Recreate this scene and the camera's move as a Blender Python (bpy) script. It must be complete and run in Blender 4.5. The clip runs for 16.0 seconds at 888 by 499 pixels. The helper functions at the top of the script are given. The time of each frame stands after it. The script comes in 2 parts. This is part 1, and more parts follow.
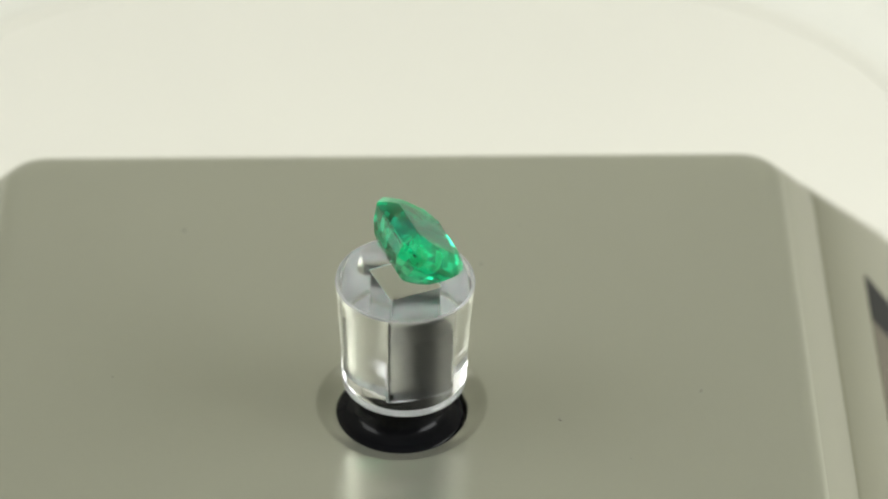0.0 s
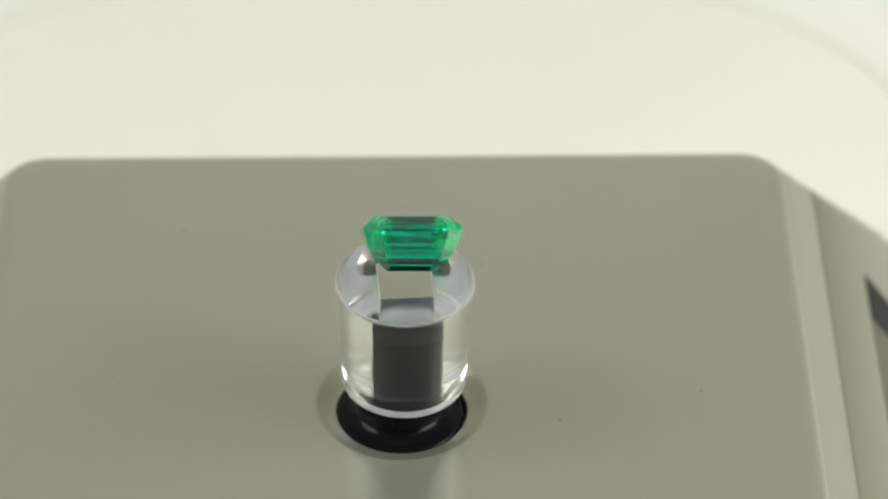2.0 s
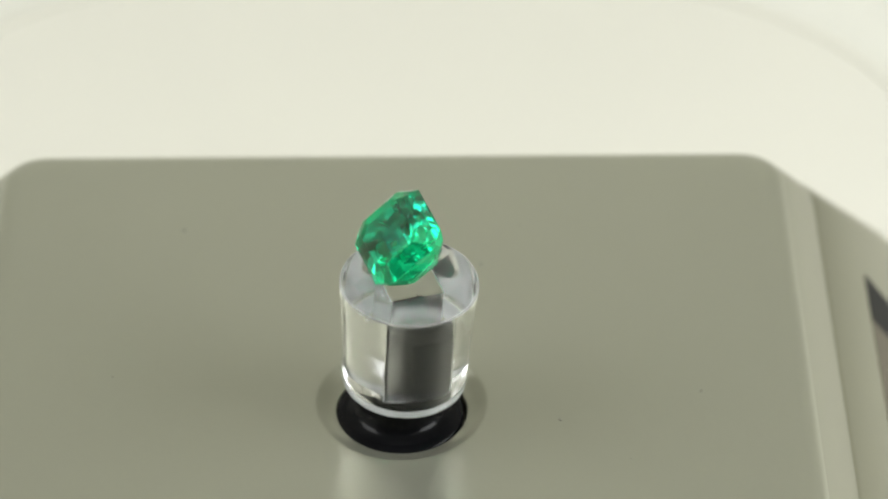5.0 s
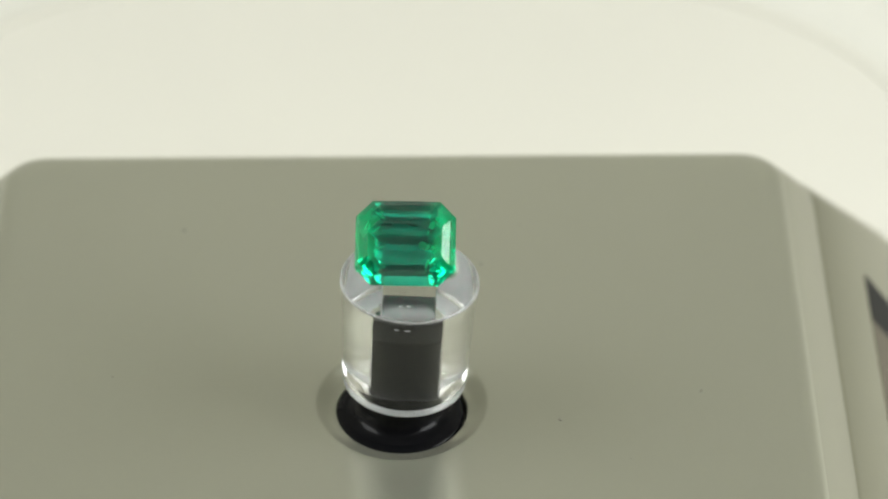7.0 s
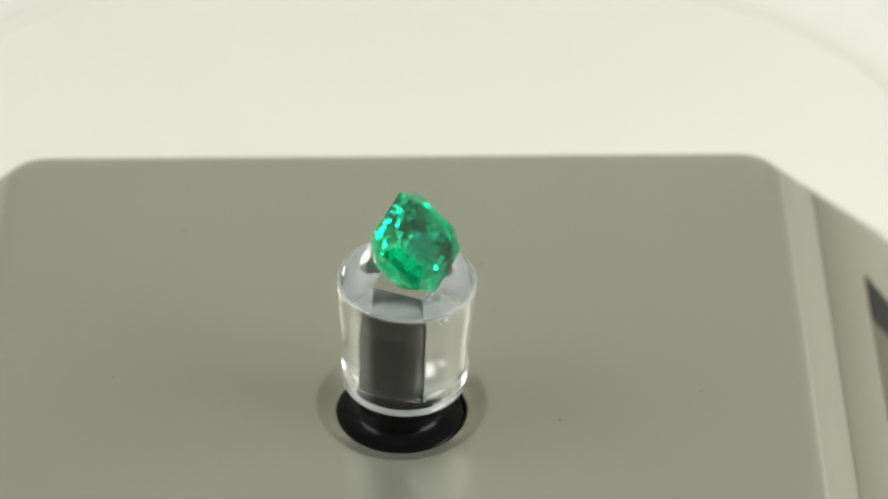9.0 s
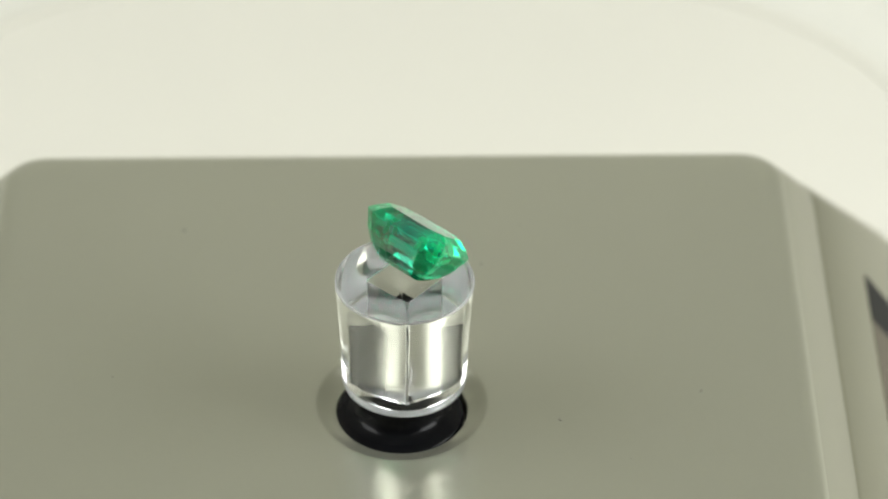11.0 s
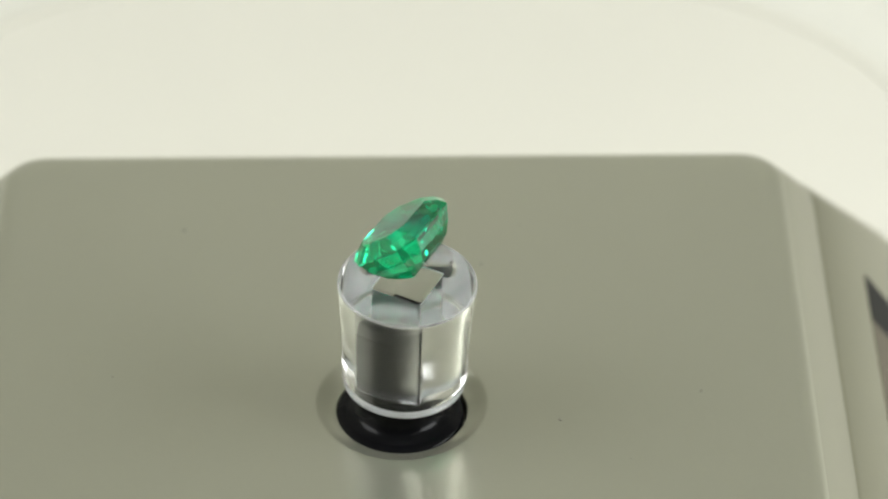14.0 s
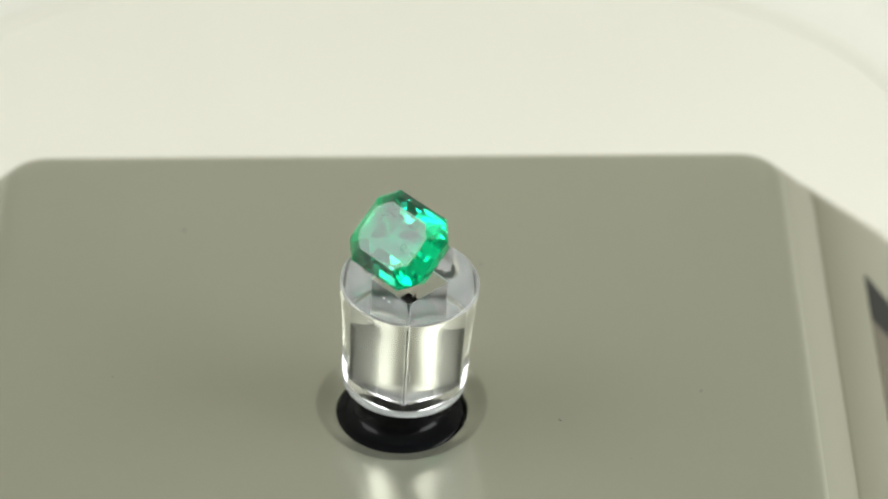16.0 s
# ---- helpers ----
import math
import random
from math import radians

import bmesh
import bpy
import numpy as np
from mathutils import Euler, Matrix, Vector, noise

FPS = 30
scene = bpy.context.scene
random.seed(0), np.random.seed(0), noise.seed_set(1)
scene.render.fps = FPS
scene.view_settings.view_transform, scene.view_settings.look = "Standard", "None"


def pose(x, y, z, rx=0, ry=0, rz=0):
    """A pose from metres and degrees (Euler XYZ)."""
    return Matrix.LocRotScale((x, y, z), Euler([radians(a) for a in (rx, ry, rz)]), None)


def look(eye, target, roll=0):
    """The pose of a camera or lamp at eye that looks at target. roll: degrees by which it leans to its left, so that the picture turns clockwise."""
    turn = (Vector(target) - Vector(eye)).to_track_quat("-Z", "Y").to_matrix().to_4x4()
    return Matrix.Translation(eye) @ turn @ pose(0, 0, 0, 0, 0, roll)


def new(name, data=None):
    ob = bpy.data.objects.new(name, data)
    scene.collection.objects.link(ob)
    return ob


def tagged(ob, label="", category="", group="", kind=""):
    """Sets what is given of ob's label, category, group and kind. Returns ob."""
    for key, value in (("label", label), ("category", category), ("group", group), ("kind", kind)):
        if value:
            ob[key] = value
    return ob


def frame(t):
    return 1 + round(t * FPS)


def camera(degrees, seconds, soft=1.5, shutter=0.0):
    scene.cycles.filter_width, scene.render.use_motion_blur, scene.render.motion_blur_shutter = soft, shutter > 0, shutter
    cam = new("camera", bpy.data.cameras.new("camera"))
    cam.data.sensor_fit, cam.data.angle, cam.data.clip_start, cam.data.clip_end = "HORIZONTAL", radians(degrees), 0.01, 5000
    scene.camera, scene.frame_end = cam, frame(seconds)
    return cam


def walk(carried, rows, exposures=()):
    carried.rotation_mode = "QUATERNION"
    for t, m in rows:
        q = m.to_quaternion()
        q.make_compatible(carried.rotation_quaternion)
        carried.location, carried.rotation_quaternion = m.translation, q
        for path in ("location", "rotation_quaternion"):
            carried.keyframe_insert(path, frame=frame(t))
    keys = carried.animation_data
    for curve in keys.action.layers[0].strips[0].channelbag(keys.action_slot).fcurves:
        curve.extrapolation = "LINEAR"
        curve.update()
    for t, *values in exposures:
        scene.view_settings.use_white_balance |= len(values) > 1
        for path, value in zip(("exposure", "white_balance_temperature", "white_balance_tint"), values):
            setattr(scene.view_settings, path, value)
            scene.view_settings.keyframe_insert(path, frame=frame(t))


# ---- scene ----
MM = 0.001
SECONDS = 16.0

# ---- camera: stands still, long lens, looking down on the turntable ----
cam = camera(14.89, SECONDS, soft=2.0)
EYE = Vector((3.054, -186.62, 165.69)) * MM
AIM = EYE + Vector((0.0, math.cos(radians(39.0)), -math.sin(radians(39.0)))) * 0.24
walk(cam, [(0.0, look(EYE, AIM)), (SECONDS, look(EYE, AIM))])
cam.data.dof.use_dof = True
cam.data.dof.focus_distance = 0.240
cam.data.dof.aperture_fstop = 34.0

# ---- world and lamps: a small white photo tent with lamps above and at both sides ----
world = bpy.data.worlds.new("world")
scene.world = world
world.use_nodes = True
world.node_tree.nodes["Background"].inputs["Color"].default_value = (0.9, 0.95, 1.0, 1)
world.node_tree.nodes["Background"].inputs["Strength"].default_value = 0.05


def area_lamp(name, eye, target, sx, sy, watts, colour):
    data = bpy.data.lights.new(name, "AREA")
    data.shape, data.size, data.size_y, data.energy, data.color = "RECTANGLE", sx, sy, watts, colour
    ob = new(name, data)
    ob.matrix_world = look(eye, target)
    return ob


area_lamp("tent_top_lamp", (0.0, 0.02, 0.318), (0.0, 0.0201, 0.0), 0.36, 0.34, 0.29, (0.99, 1.0, 0.97))
area_lamp("tent_right_lamp", (0.20, -0.03, 0.13), (0.0, 0.0, 0.0), 0.16, 0.11, 0.78, (0.975, 1.0, 0.995))
area_lamp("tent_left_lamp", (-0.215, -0.005, 0.195), (0.0, 0.0, 0.0), 0.16, 0.15, 0.72, (0.975, 1.0, 0.995))
scene.view_settings.exposure = -0.86


# ---- materials ----
def material(name, colour, rough=0.5, metal=0.0, grain=600.0, vary=0.06, bump=0.0, stain=0.05, stain_size=60.0, rough_vary=0.06, stretch=(1, 1, 1), **extra):
    m = bpy.data.materials.new(name)
    m.use_nodes = True
    nt = m.node_tree
    p = nt.nodes["Principled BSDF"]
    p.inputs["Metallic"].default_value = metal
    for key, value in extra.items():
        p.inputs[key.replace("_", " ")].default_value = value
    co = nt.nodes.new("ShaderNodeTexCoord")
    mp = nt.nodes.new("ShaderNodeMapping")
    mp.inputs["Scale"].default_value = stretch
    nt.links.new(co.outputs["Object"], mp.inputs["Vector"])

    def noise_node(scale, detail):
        n = nt.nodes.new("ShaderNodeTexNoise")
        n.inputs["Scale"].default_value, n.inputs["Detail"].default_value = scale, detail
        nt.links.new(mp.outputs["Vector"], n.inputs["Vector"])
        return n

    fine, broad = noise_node(grain, 5), noise_node(stain_size, 4)

    def ranged(node, lo, hi):
        r = nt.nodes.new("ShaderNodeMapRange")
        r.inputs["From Min"].default_value, r.inputs["From Max"].default_value = 0.1, 0.9
        r.inputs["To Min"].default_value, r.inputs["To Max"].default_value = lo, hi
        nt.links.new(node.outputs["Fac"], r.inputs["Value"])
        return r

    a, b = ranged(fine, 1 - vary, 1 + vary), ranged(broad, 1 - stain, 1 + stain)
    mul = nt.nodes.new("ShaderNodeMath")
    mul.operation = "MULTIPLY"
    nt.links.new(a.outputs["Result"], mul.inputs[0])
    nt.links.new(b.outputs["Result"], mul.inputs[1])
    tint = nt.nodes.new("ShaderNodeVectorMath")
    tint.operation = "SCALE"
    tint.inputs[0].default_value = colour
    nt.links.new(mul.outputs["Value"], tint.inputs["Scale"])
    nt.links.new(tint.outputs["Vector"], p.inputs["Base Color"])
    r = ranged(broad, max(0.0, rough - rough_vary), rough + rough_vary)
    nt.links.new(r.outputs["Result"], p.inputs["Roughness"])
    if bump:
        bp = nt.nodes.new("ShaderNodeBump")
        bp.inputs["Strength"].default_value, bp.inputs["Distance"].default_value = bump, 0.0001
        nt.links.new(fine.outputs["Fac"], bp.inputs["Height"])
        nt.links.new(bp.outputs["Normal"], p.inputs["Normal"])
    return m


tent_cloth = material("white tent cloth", (0.82, 0.812, 0.745), 0.9, grain=900, vary=0.02, stain=0.02, stain_size=8, bump=0.1)
dark_cloth = material("dark grey cloth", (0.05, 0.05, 0.055), 0.9, grain=900, vary=0.1, stain=0.1, stain_size=12, bump=0.1)
base_white = material("white plastic", (0.800, 0.784, 0.708), 0.45, grain=1500, vary=0.01, stain=0.015, stain_size=40, bump=0.03)
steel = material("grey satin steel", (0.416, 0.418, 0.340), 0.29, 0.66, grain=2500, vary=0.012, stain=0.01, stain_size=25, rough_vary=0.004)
# warmer copy of the steel, darkened to offset bright tray light on the slopes
steel_side_dim = material("dimmed warm grey steel", (0.318, 0.314, 0.240), 0.34, 0.66, grain=1800, vary=0.02, stain=0.03, stain_size=40, rough_vary=0.02, stretch=(1, 0.15, 1))
# slot colours: black stands for its shade, brown for its lit inner side
slot_shade_black = material("slot shade black", (0.012, 0.012, 0.012), 0.6, grain=1500, Specular_IOR_Level=0.2)
slot_lit_brown = material("lit slot brown", (0.10, 0.085, 0.055), 0.45, grain=1500, vary=0.08)
black_gloss = material("black rubber", (0.006, 0.006, 0.007), 0.18, grain=3000, vary=0.2, stain=0.2, stain_size=300, bump=0.05, Specular_IOR_Level=0.12)
acrylic = material("clear acrylic", (0.985, 0.99, 0.985), 0.035, grain=900, vary=0.004, stain=0.004, rough_vary=0.008, Transmission_Weight=0.985, IOR=1.55)
acrylic_edge = material("softened acrylic edge", (0.95, 0.96, 0.96), 0.16, grain=2500, vary=0.03, bump=0.1, Transmission_Weight=0.8, IOR=1.5)
# white veil mixed into the stand's top face to brighten it
acrylic_veil = material("whitened top acrylic", (0.93, 0.94, 0.95), 0.04, grain=2200, vary=0.03, stain=0.15, stain_size=500, bump=0.06, Transmission_Weight=0.95, IOR=1.55)
acrylic_satin = material("satin acrylic", (0.985, 0.99, 0.99), 0.13, grain=1800, vary=0.01, stain=0.01, rough_vary=0.03, Transmission_Weight=0.99, IOR=1.55)
acrylic_ground = material("ground white acrylic", (0.93, 0.94, 0.95), 0.6, grain=2500, vary=0.05, stain=0.28, stain_size=420, bump=0.2, IOR=1.5)
emerald_green = material("emerald", (0.003, 0.90, 0.38), 0.0, grain=2000, vary=0.12, stain=0.2, stain_size=260, rough_vary=0.02, bump=0.05, Transmission_Weight=0.97, IOR=1.58, Specular_IOR_Level=0.18)


def cloud_ends(m):
    """Clear middle, cloudy ends; the middle's dark facets and the ends' glow are put into the colour."""
    nt = m.node_tree
    p = nt.nodes["Principled BSDF"]
    co, sep, far = nt.nodes.new("ShaderNodeTexCoord"), nt.nodes.new("ShaderNodeSeparateXYZ"), nt.nodes.new("ShaderNodeMath")
    cloud, mix, span = nt.nodes.new("ShaderNodeTexNoise"), nt.nodes.new("ShaderNodeMath"), nt.nodes.new("ShaderNodeMapRange")
    far.operation, mix.operation = "ABSOLUTE", "MULTIPLY_ADD"
    cloud.inputs["Scale"].default_value = 420.0
    mix.inputs[1].default_value = 0.0016
    nt.links.new(co.outputs["Object"], sep.inputs["Vector"])
    nt.links.new(co.outputs["Object"], cloud.inputs["Vector"])
    nt.links.new(sep.outputs["X"], far.inputs[0])
    nt.links.new(cloud.outputs["Fac"], mix.inputs[0])
    nt.links.new(far.outputs["Value"], mix.inputs[2])
    for key, value in (("From Min", 0.0022), ("From Max", 0.0034), ("To Min", 0.985), ("To Max", 0.80)):
        span.inputs[key].default_value = value
    nt.links.new(mix.outputs["Value"], span.inputs["Value"])
    nt.links.new(span.outputs["Result"], p.inputs["Transmission Weight"])
    # darken the middle's colour in place of the dark reflections in its facets
    zone, deep, blend = nt.nodes.new("ShaderNodeMapRange"), nt.nodes.new("ShaderNodeMix"), nt.nodes.new("ShaderNodeVectorMath")
    deep.data_type, blend.operation = "RGBA", "MULTIPLY"
    zone.inputs["From Min"].default_value, zone.inputs["From Max"].default_value = 0.0022, 0.0032
    nt.links.new(mix.outputs["Value"], zone.inputs["Value"])
    nt.links.new(zone.outputs["Result"], deep.inputs[0])
    deep.inputs[6].default_value, deep.inputs[7].default_value = (1.5, 0.50, 0.74, 1), (1, 1, 1, 1)
    nt.links.new(p.inputs["Base Color"].links[0].from_socket, blend.inputs[0])
    nt.links.new(deep.outputs[2], blend.inputs[1])
    nt.links.new(blend.outputs["Vector"], p.inputs["Base Color"])


cloud_ends(emerald_green)
flaw = material("gem feather", (0.22, 0.92, 0.62), 0.3, grain=3000, bump=0.4, Transmission_Weight=0.3, IOR=1.3)
flaw_dark = material("gem speck", (0.01, 0.03, 0.025), 0.5, grain=3000)
dust_mat = material("dust", (0.27, 0.26, 0.23), 0.8)
fibre = material("clear fibre", (0.99, 0.99, 0.99), 0.0, vary=0.0, stain=0.0, rough_vary=0.0, Transmission_Weight=1.0, IOR=1.06)


# ---- helpers for meshes ----
def part(name, bm, mat, parent=None, label="", sharp=28.0):
    me = bpy.data.meshes.new(name)
    bmesh.ops.recalc_face_normals(bm, faces=bm.faces)
    for e in bm.edges:
        e.smooth = len(e.link_faces) == 2 and e.calc_face_angle(0.0) < radians(sharp)
    for f in bm.faces:
        f.smooth = True
    bm.to_mesh(me)
    bm.free()
    me.materials.append(mat)
    ob = new(name, me)
    if parent is not None:
        ob.parent = parent
    if label:
        tagged(ob, label)
    return ob


def empty(name, m=Matrix()):
    ob = new(name)
    ob.matrix_basis = m
    ob.empty_display_size = 0.005
    return ob


def loft(rings, cap_first=True, cap_last=True):
    """Rings of equally many points, joined one to the next."""
    bm = bmesh.new()
    vs = [[bm.verts.new(Vector(p) * MM) for p in ring] for ring in rings]
    n = len(rings[0])
    for a, b in zip(vs, vs[1:]):
        for i in range(n):
            bm.faces.new((a[i], a[(i + 1) % n], b[(i + 1) % n], b[i]))
    if cap_first:
        bm.faces.new(vs[0])
    if cap_last:
        bm.faces.new(vs[-1])
    return bm


def circle(r, z, n=96, cx=0.0, cy=0.0):
    return [(cx + r * math.cos(2 * math.pi * i / n), cy + r * math.sin(2 * math.pi * i / n), z) for i in range(n)]


def square(half, z, n=96, ease=0.07):
    out = []
    for i in range(n):
        c, s = math.cos(2 * math.pi * i / n), math.sin(2 * math.pi * i / n)
        k = min(half / max(abs(c), abs(s)), (2 * half - ease) / (abs(c) + abs(s)))
        out.append((c * k, s * k, z))
    return out


def rounded_rect(hx, hy, r, z, corner=10, side=14):
    """Points of a rectangle with rounded corners, anticlockwise from the front right corner."""
    out = []
    corners = [(hx - r, -hy + r, -90), (hx - r, hy - r, 0), (-hx + r, hy - r, 90), (-hx + r, -hy + r, 180)]
    for k, (cx, cy, a0) in enumerate(corners):
        arc = [(cx + r * math.cos(radians(a0 + 90 * j / corner)), cy + r * math.sin(radians(a0 + 90 * j / corner)), z) for j in range(corner + 1)]
        out += arc
        nx, ny, na = corners[(k + 1) % 4]
        end = (nx + r * math.cos(radians(na)), ny + r * math.sin(radians(na)))
        for j in range(1, side):
            u = j / side
            out.append((arc[-1][0] * (1 - u) + end[0] * u, arc[-1][1] * (1 - u) + end[1] * u, z))
    return out


def box(x0, y0, z0, x1, y1, z1, bevel=0.0):
    bm = bmesh.new()
    bmesh.ops.create_cube(bm, size=1.0)
    for v in bm.verts:
        v.co = Vector(((x0 + x1) / 2 + v.co.x * (x1 - x0), (y0 + y1) / 2 + v.co.y * (y1 - y0), (z0 + z1) / 2 + v.co.z * (z1 - z0))) * MM
    if bevel:
        bmesh.ops.bevel(bm, geom=bm.edges[:], offset=bevel * MM, segments=2, affect="EDGES")
    return bm


# ---- the photo tent ----
FLOOR = -26.0


def build_tent():
    tagged(part("floor", box(-260, -200, FLOOR - 4, 260, 300, FLOOR), tent_cloth), "white matte photo tent floor under the turntable", "floor", kind="structure")
    # wall_south is an added dark sheet, out of view, for dark gem reflections
    tagged(part("wall_south", box(-264, -204, FLOOR - 4, 264, -200, 330), dark_cloth), "unseen dark grey cloth sheet added at the front to darken reflections", "wall", kind="structure")
    tagged(part("wall_north", box(-260, 300, FLOOR - 4, 260, 304, 330), tent_cloth), "plain white cloth rear wall of a photo tent", "wall", kind="structure")
    tagged(part("wall_east", box(260, -200, FLOOR - 4, 264, 304, 330), tent_cloth), "plain white cloth side wall of a photo tent", "wall", kind="structure")
    tagged(part("wall_west", box(-264, -200, FLOOR - 4, -260, 304, 330), tent_cloth), "plain white cloth side wall of a photo tent", "wall", kind="structure")
    tagged(part("ceiling", box(-264, -204, 330, 264, 304, 334), tent_cloth), "plain white cloth roof of a photo tent", "ceiling", kind="structure")


build_tent()

# ---- the turntable ----
PAN = pose(-0.7 * MM, -0.22 * MM, 0, 0, 0, 0.62)
HALF = 30.6


def build_base():
    """A wide white tray with rounded corners below the housing."""
    top = -22.0
    def outline(d, z):
        return [(x - 1.0, y - 2.4, z) for x, y, z in rounded_rect(51.4 + d, 90.5 + d, 34.6 + d, z)]

    ob = empty("base_tray")
    part("rim", loft([outline(d, z) for d, z in ((-1.85, FLOOR), (0, FLOOR), (0, top - 0.6), (-0.2, top - 0.15), (-0.6, top), (-1.6, top), (-1.7, top - 0.2), (-1.85, top - 0.3))], False, False), base_white, ob, "narrow raised white rim")
    part("tray_floor", loft([outline(d, z) for d, z in ((-1.9, FLOOR + 0.02), (-1.9, top - 0.2), (-2.0, top))]), base_white, ob)
    tagged(ob, "wide white plastic tray with rounded corners on the tent floor", "tray")


def build_housing():
    """The square steel housing: flat top with a round dimple in the middle, sloping skirt with a groove."""
    root = empty("turntable", PAN)
    tagged(root, "square grey satin steel turntable housing with sloping sides", "turntable")
    cx, cy = 0.66, 0.42
    edge = rounded_rect(HALF, HALF, 3.0, 0)
    angle = [math.atan2(y - cy, x - cx) for x, y, _ in edge]

    def hole(r, z):
        return [(cx + r * math.cos(a), cy + r * math.sin(a), z) for a in angle]

    rings = [hole(r, z) for r, z in ((4.78, -2.2), (4.78, -0.8), (4.86, -0.71), (5.2, -0.6), (5.5, -0.47), (5.8, -0.3), (6.05, -0.14), (6.2, -0.05), (6.3, -0.012), (6.38, 0.0), (12.0, 0.0))]
    profile = [(-1.6, 0.0), (-0.8, -0.06), (-0.2, -0.25), (0.3, -0.6), (0.62, -1.02), (3.4, -5.0), (3.56, -5.52), (3.95, -5.72), (11.6, -16.2), (12.1, -17.2), (14.6, -20.6), (15.0, -22.0)]
    lip = rings[-2]
    slopes = [rounded_rect(HALF + d, HALF + d, 3.0 + max(d, -0.8) * 0.15, z) for d, z in profile]
    part("dimple", loft(rings[:-1], False, False), steel, root, "round polished dimple in the steel top")
    part("top_plate", loft([lip, rings[-1]] + slopes[:5], False, False), steel, root)
    part("skirt", loft(slopes[4:], False, False), steel_side_dim, root, "sloping grooved steel sides")
    # the slot along one sloping side: flat slabs coloured as its shade and lit inside
    n = Vector((10.55, 0, 7.65)).normalized()
    for name, mat, y0, y1, label in (("slot_shade", slot_shade_black, 28.3, 22.6, "flat black slab for the shade in the end of a long slot"), ("slot_lit_side", slot_lit_brown, 22.6, -26.0, "flat brownish slab for the lit inner side of the long slot")):
        bm = bmesh.new()
        quad = [Vector((HALF + d, y, -5.72 - (d - 3.95) * 10.48 / 7.65)) for d, y in ((7.9, y0), (7.9, y1), (11.0, y1), (11.0, y0))]
        lo = [bm.verts.new((p - n * 0.2) * MM) for p in quad]
        hi = [bm.verts.new((p + n * 0.06) * MM) for p in quad]
        bm.faces.new(lo)
        bm.faces.new(hi)
        for i in range(4):
            bm.faces.new((lo[i], lo[(i + 1) % 4], hi[(i + 1) % 4], hi[i]))
        part(name, bm, mat, root, label)


build_base()
build_housing()


TALL, R_TOP, R_LOW, HOLE = 9.26, 5.0, 4.58, 1.91
POST, POST_TALL, HOLE_FLOOR = 1.85, 5.95, 0.42


def build_spindle():
    """The black turning disc in the dimple, with a thick shaft that carries the stand."""
    root = empty("spindle")
    tagged(root, "satin black round spindle turning in the steel dimple", "spindle")
    disc = [(4.68, -2.0), (4.68, -0.86), (4.66, -0.76), (4.6, -0.69), (4.5, -0.66), (4.2, -0.64), (3.8, -0.62)]
    neck = [(4.0, -0.8), (3.9, -0.62), (3.4, -0.52), (3.05, -0.3), (2.85, 0.05), (2.75, 0.6), (2.75, 2.3), (2.7, 2.33)]
    part("disc", loft([circle(r, z) for r, z in disc]), black_gloss, root)
    part("neck", loft([circle(r, z) for r, z in neck]), black_gloss, root, sharp=40.0)
    return root


spindle = build_spindle()

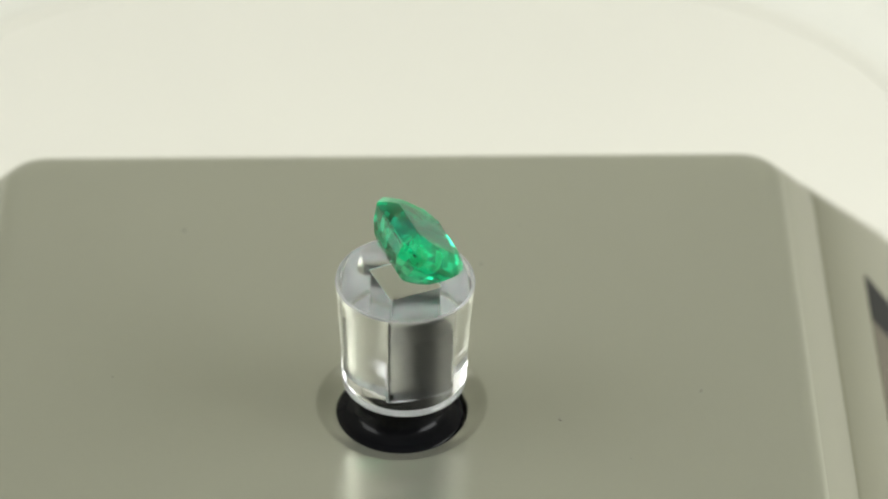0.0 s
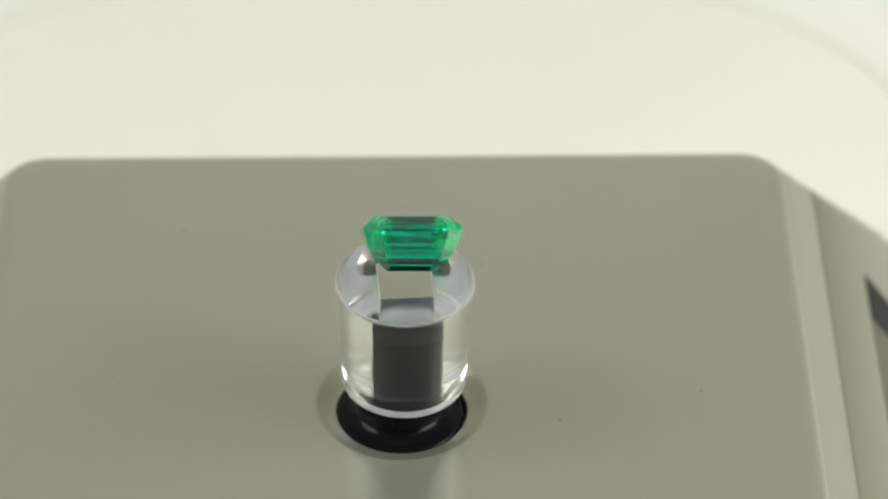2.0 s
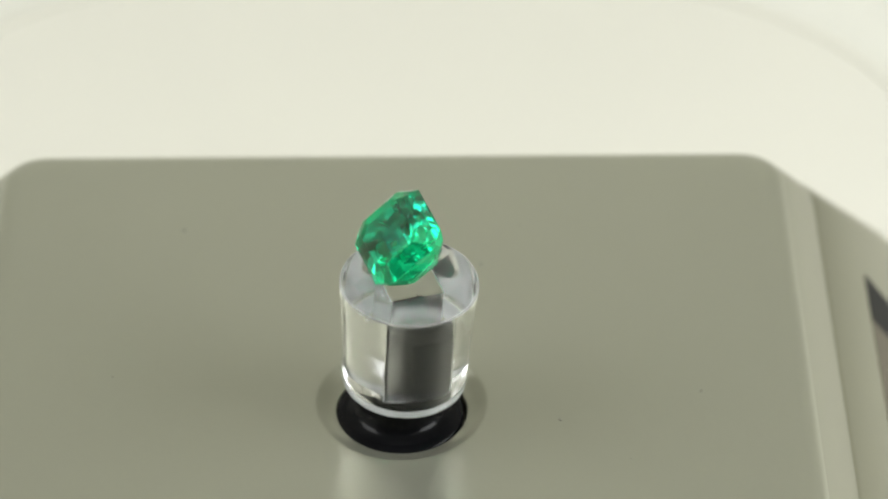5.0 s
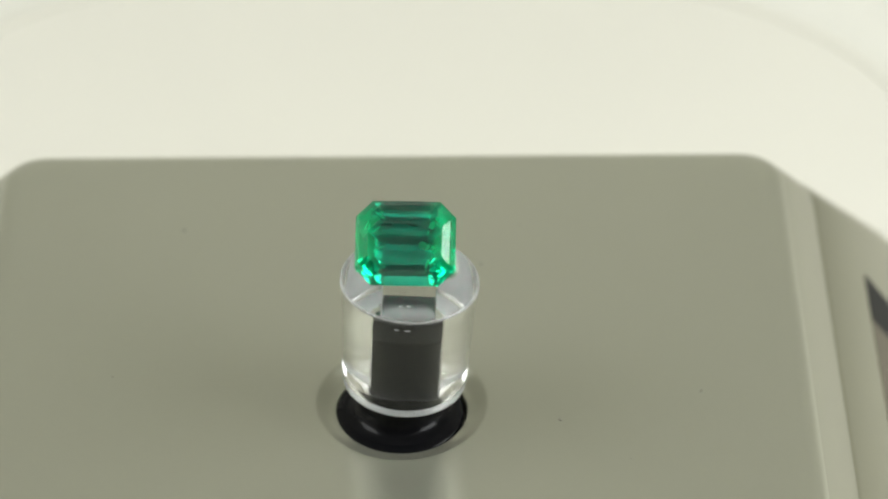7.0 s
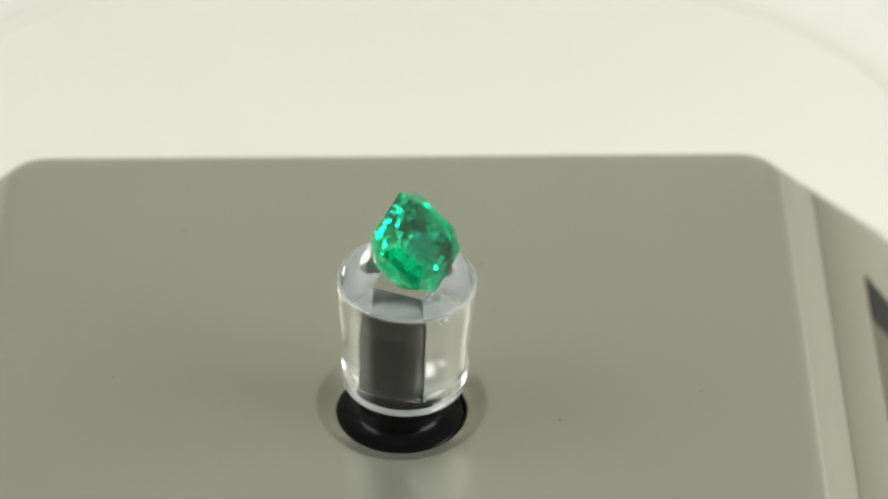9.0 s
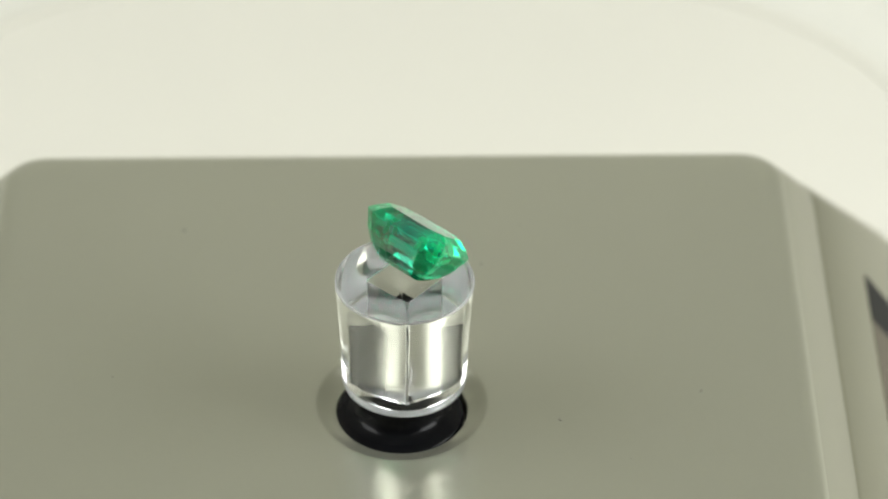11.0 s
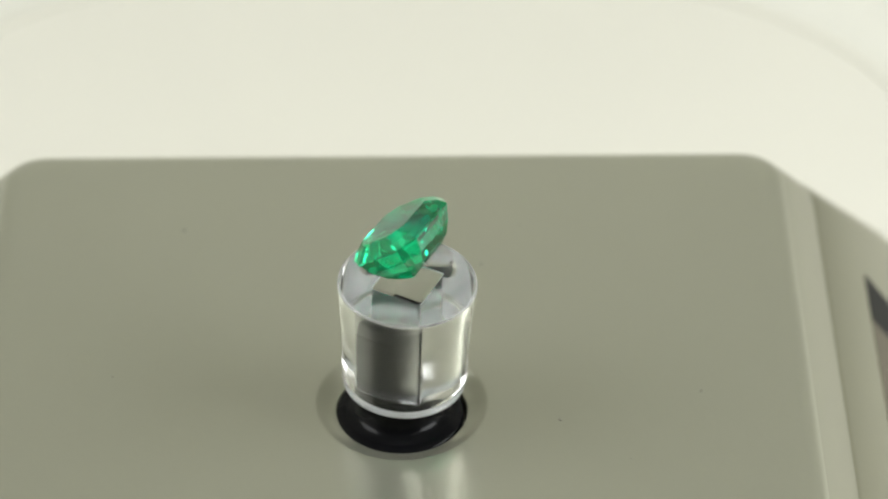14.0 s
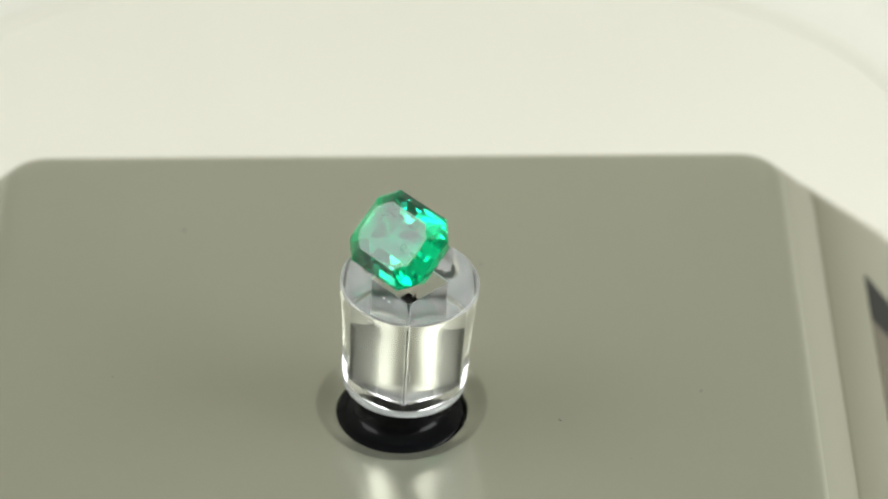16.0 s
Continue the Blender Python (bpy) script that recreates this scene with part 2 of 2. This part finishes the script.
# ---- the clear stand ----


def build_stand():
    """A slightly flared clear cylinder with a deep square hole, a black square insert in it and a thin pin for the gem."""
    n = 192
    low, top = 0.52, 0.2
    rings = [circle(r, z, n) for r, z in ((3.0, 0.0), (R_LOW - 0.24, 0.0), (R_LOW - 0.12, 0.04), (R_LOW - 0.05, 0.12), (R_LOW - 0.02, 0.36), (R_LOW - 0.09, 0.43), (R_LOW, 0.52))]
    for k in range(1, 9):
        u = k / 9
        rings.append(circle(R_LOW + (R_TOP - R_LOW) * u ** 2.0, low + (TALL - top - low) * u, n))
    rings += [circle(R_TOP - top + top * math.cos(a), TALL - top + top * math.sin(a), n) for a in (0.0, 0.3, 0.6, 0.9, 1.2, 1.4, 1.57)]
    rings += [square(HOLE + 0.06, TALL, n), square(HOLE, TALL - 0.055, n), square(HOLE, HOLE_FLOOR, n)]
    ob = part("display_stand", loft(rings), acrylic)
    for mat in (acrylic_edge, acrylic_satin, acrylic_ground, acrylic_veil):
        ob.data.materials.append(mat)
    for p in ob.data.polygons:
        x, y, z = p.center / MM
        out = math.hypot(x, y)
        if max(abs(x), abs(y)) < HOLE + 0.07 and TALL - 0.06 < z < TALL - 0.004:
            p.material_index = 3
        elif max(abs(x), abs(y)) < HOLE + 0.06 and z > HOLE_FLOOR + 0.1:
            p.material_index = 2
        elif z > TALL - 0.004:
            p.material_index = 4
        elif z < 0.004 and out > 3.0:
            p.material_index = 3
        elif (z < 0.13 or z > TALL - top) and abs(p.normal.z) < 0.99:
            p.material_index = 1
    tagged(ob, "clear acrylic cylinder stand with a square hole", "stand")
    post = part("square_insert", box(-POST, -POST, HOLE_FLOOR + 0.02, POST, POST, POST_TALL, 0.06), black_gloss, ob, "black square block inside the clear stand")
    keel, foot = Vector((-0.5, 0.95, TALL + 1.68)), Vector((-0.35, 0.9, POST_TALL - 0.05))
    rings = [[tuple(foot.lerp(keel, u) + Vector((r * math.cos(k * math.pi / 8), r * math.sin(k * math.pi / 8), 0))) for k in range(16)] for u, r in ((0, 0.25), (0.06, 0.13), (0.94, 0.12), (1.0, 0.2))]
    part("holding_pin", loft(rings), fibre, post, "thin clear pin under the gem")
    for x, z, wide in ((-0.58, 7.2, 0.22), (0.0, 7.18, 0.26)):
        part("nick", box(x - wide / 2, -HOLE - 0.07, z, x + wide / 2, -HOLE - 0.03, z + 0.06), acrylic_ground, ob, "tiny white nick in the clear wall")
    for x, y, z in ((-HOLE - 0.07, HOLE - 0.22, 0.75), (-HOLE - 0.07, -HOLE + 0.12, 0.7)):
        part("glue_mark", box(x - 0.03, y - 0.1, z, x + 0.03, y + 0.1, z + 0.5, 0.02), black_gloss, ob, "small dark mark at the foot of the clear wall")
    return ob


stand = build_stand()


# ---- the gem ----
def octagon(length, width, cut, z, wx=0.0, wy=0.0):
    a, b = length / 2, width / 2
    return [(a + wx, -b + cut + wy, z), (a + wx, b - cut + wy, z), (a - cut + wx, b + wy, z), (-a + cut + wx, b + wy, z), (-a + wx, b - cut + wy, z), (-a + wx, -b + cut + wy, z), (-a + cut + wx, -b + wy, z), (a - cut + wx, -b + wy, z)]


def build_gem():
    """Step-cut gem: table up along z, girdle at z = 0."""
    steps = [(3.4, 0.4, 0.12, -2.9), (4.3, 2.3, 0.5, -2.52), (5.35, 3.75, 0.8, -1.98), (6.3, 5.05, 1.05, -1.15), (7.0, 6.0, 1.15, -0.1), (7.08, 6.08, 1.17, 0.06), (6.4, 5.25, 1.05, 0.5), (5.2, 4.05, 0.9, 0.95)]
    bm = loft([octagon(*s, random.uniform(-0.06, 0.06), random.uniform(-0.06, 0.06)) for s in steps])
    ob = part("emerald", bm, emerald_green, sharp=1.0)
    tagged(ob, "green transparent step-cut emerald on the clear stand", "gemstone")
    # a small star of feathers under the table, and flaws scattered through the body
    for k in range(7):
        bm = bmesh.new()
        bmesh.ops.create_icosphere(bm, subdivisions=1, radius=0.5 * MM)
        spin = Matrix.Rotation(k * 0.9, 3, "Z") @ Matrix.Rotation(random.uniform(-0.7, 0.7), 3, "X")
        for v in bm.verts:
            v.co = spin @ Vector((v.co.x * 0.75, v.co.y * 0.16 * random.uniform(0.6, 1.4), v.co.z * 0.06)) + Vector((1.25, -0.25, 0.55)) * MM
        part("inclusion", bm, flaw, ob, "pale feathery flaw inside the gem", sharp=1.0)
    for k in range(3):
        bm = bmesh.new()
        bmesh.ops.create_icosphere(bm, subdivisions=1, radius=0.5 * MM)
        spin = Matrix.Rotation(random.uniform(-0.25, 0.25), 3, "Z") @ Matrix.Rotation(random.uniform(-0.6, 0.6), 3, "X")
        for v in bm.verts:
            v.co = spin @ Vector((v.co.x * 1.1, v.co.y * 0.22 * random.uniform(0.5, 1.5), v.co.z * 0.08)) + Vector((-1.3 + 0.9 * k, 1.25 + 0.2 * (k % 2), 0.25 - 0.2 * (k % 2))) * MM
        part("inclusion", bm, flaw_dark, ob, "dark thread-like flaw inside the gem", sharp=1.0)
    # flaws at both ends; the pale flakes are also added to brighten them
    for k in range(14):
        bm = bmesh.new()
        bmesh.ops.create_icosphere(bm, subdivisions=1, radius=0.5 * MM)
        tilt = Euler((random.uniform(0, 3), random.uniform(0, 3), random.uniform(0, 3))).to_matrix()
        size = random.uniform(0.2, 1.0) if k % 6 else 0.16
        side = 1 if k % 2 else -1
        at = Vector((side * random.uniform(1.5, 2.7), random.uniform(-1.9, 1.9), random.uniform(-1.5, 0.5))) * MM
        for v in bm.verts:
            co = v.co * random.uniform(0.7, 1.3)
            v.co = at + tilt @ Vector((co.x * size, co.y * size * random.uniform(0.5, 0.9), co.z * 0.08))
        part("inclusion", bm, flaw if k % 6 else flaw_dark, ob, "pale feathery flaw inside the gem" if k % 6 else "tiny dark speck inside the gem", sharp=1.0)
    return ob


gem = build_gem()


def build_dust():
    """Specks of dust and lint lying on the steel top."""
    places = [(-17.2, 20.3, 0.15), (11.5, -1.8, 0.14), (5.9, 16.2, 0.12), (22.0, 1.4, 0.12), (-21.5, 3.0, 0.09), (9.0, 21.0, 0.08), (16.5, -6.0, 0.08)]
    bm = bmesh.new()
    for x, y, r in places:
        made = bmesh.ops.create_icosphere(bm, subdivisions=1, radius=r * MM)["verts"]
        sx, sy, turn = random.uniform(0.7, 1.8), random.uniform(0.5, 1.0), random.uniform(0, 3)
        for v in made:
            co = Matrix.Rotation(turn, 3, "Z") @ Vector((v.co.x * sx, v.co.y * sy, v.co.z * 0.35)) * random.uniform(0.8, 1.2)
            v.co = co + Vector((x, y, r * 0.25)) * MM
    tagged(part("dust", bm, dust_mat), "small grey dust specks scattered on the steel top", "dust", kind="stuff")


build_dust()


# ---- what turns ----
PERIOD, FRONT = 10.3, 7.01


def motions():
    lean = pose(0, 0, 0, 0, 1.76, 0)
    wobble = Matrix.Rotation(radians(1.2), 4, Vector((0, 0, 1)).cross(Vector((math.cos(radians(28)), math.sin(radians(28)), 0))))
    seat = pose(-0.50 * MM, -0.88 * MM, (TALL + 3.84) * MM) @ pose(0, 0, 0, 0, 0, -4) @ pose(0, 0, 0, 40, 0, 0) @ pose(0, 0, 0, 0, 0, 4)
    rows_spindle, rows_stand, rows_gem = [], [], []
    for k in range(33):
        t = k * 0.5
        turn = pose(0, 0, 0, 0, 0, 360 * (t - FRONT) / PERIOD)
        body = pose(0.165 * MM, 0, 2.59 * MM) @ lean @ turn @ wobble
        rows_spindle.append((t, pose(-0.2 * MM, 0, 0) @ turn))
        rows_stand.append((t, body))
        rows_gem.append((t, body @ seat))
    walk(spindle, rows_spindle)
    walk(stand, rows_stand)
    walk(gem, rows_gem)


motions()
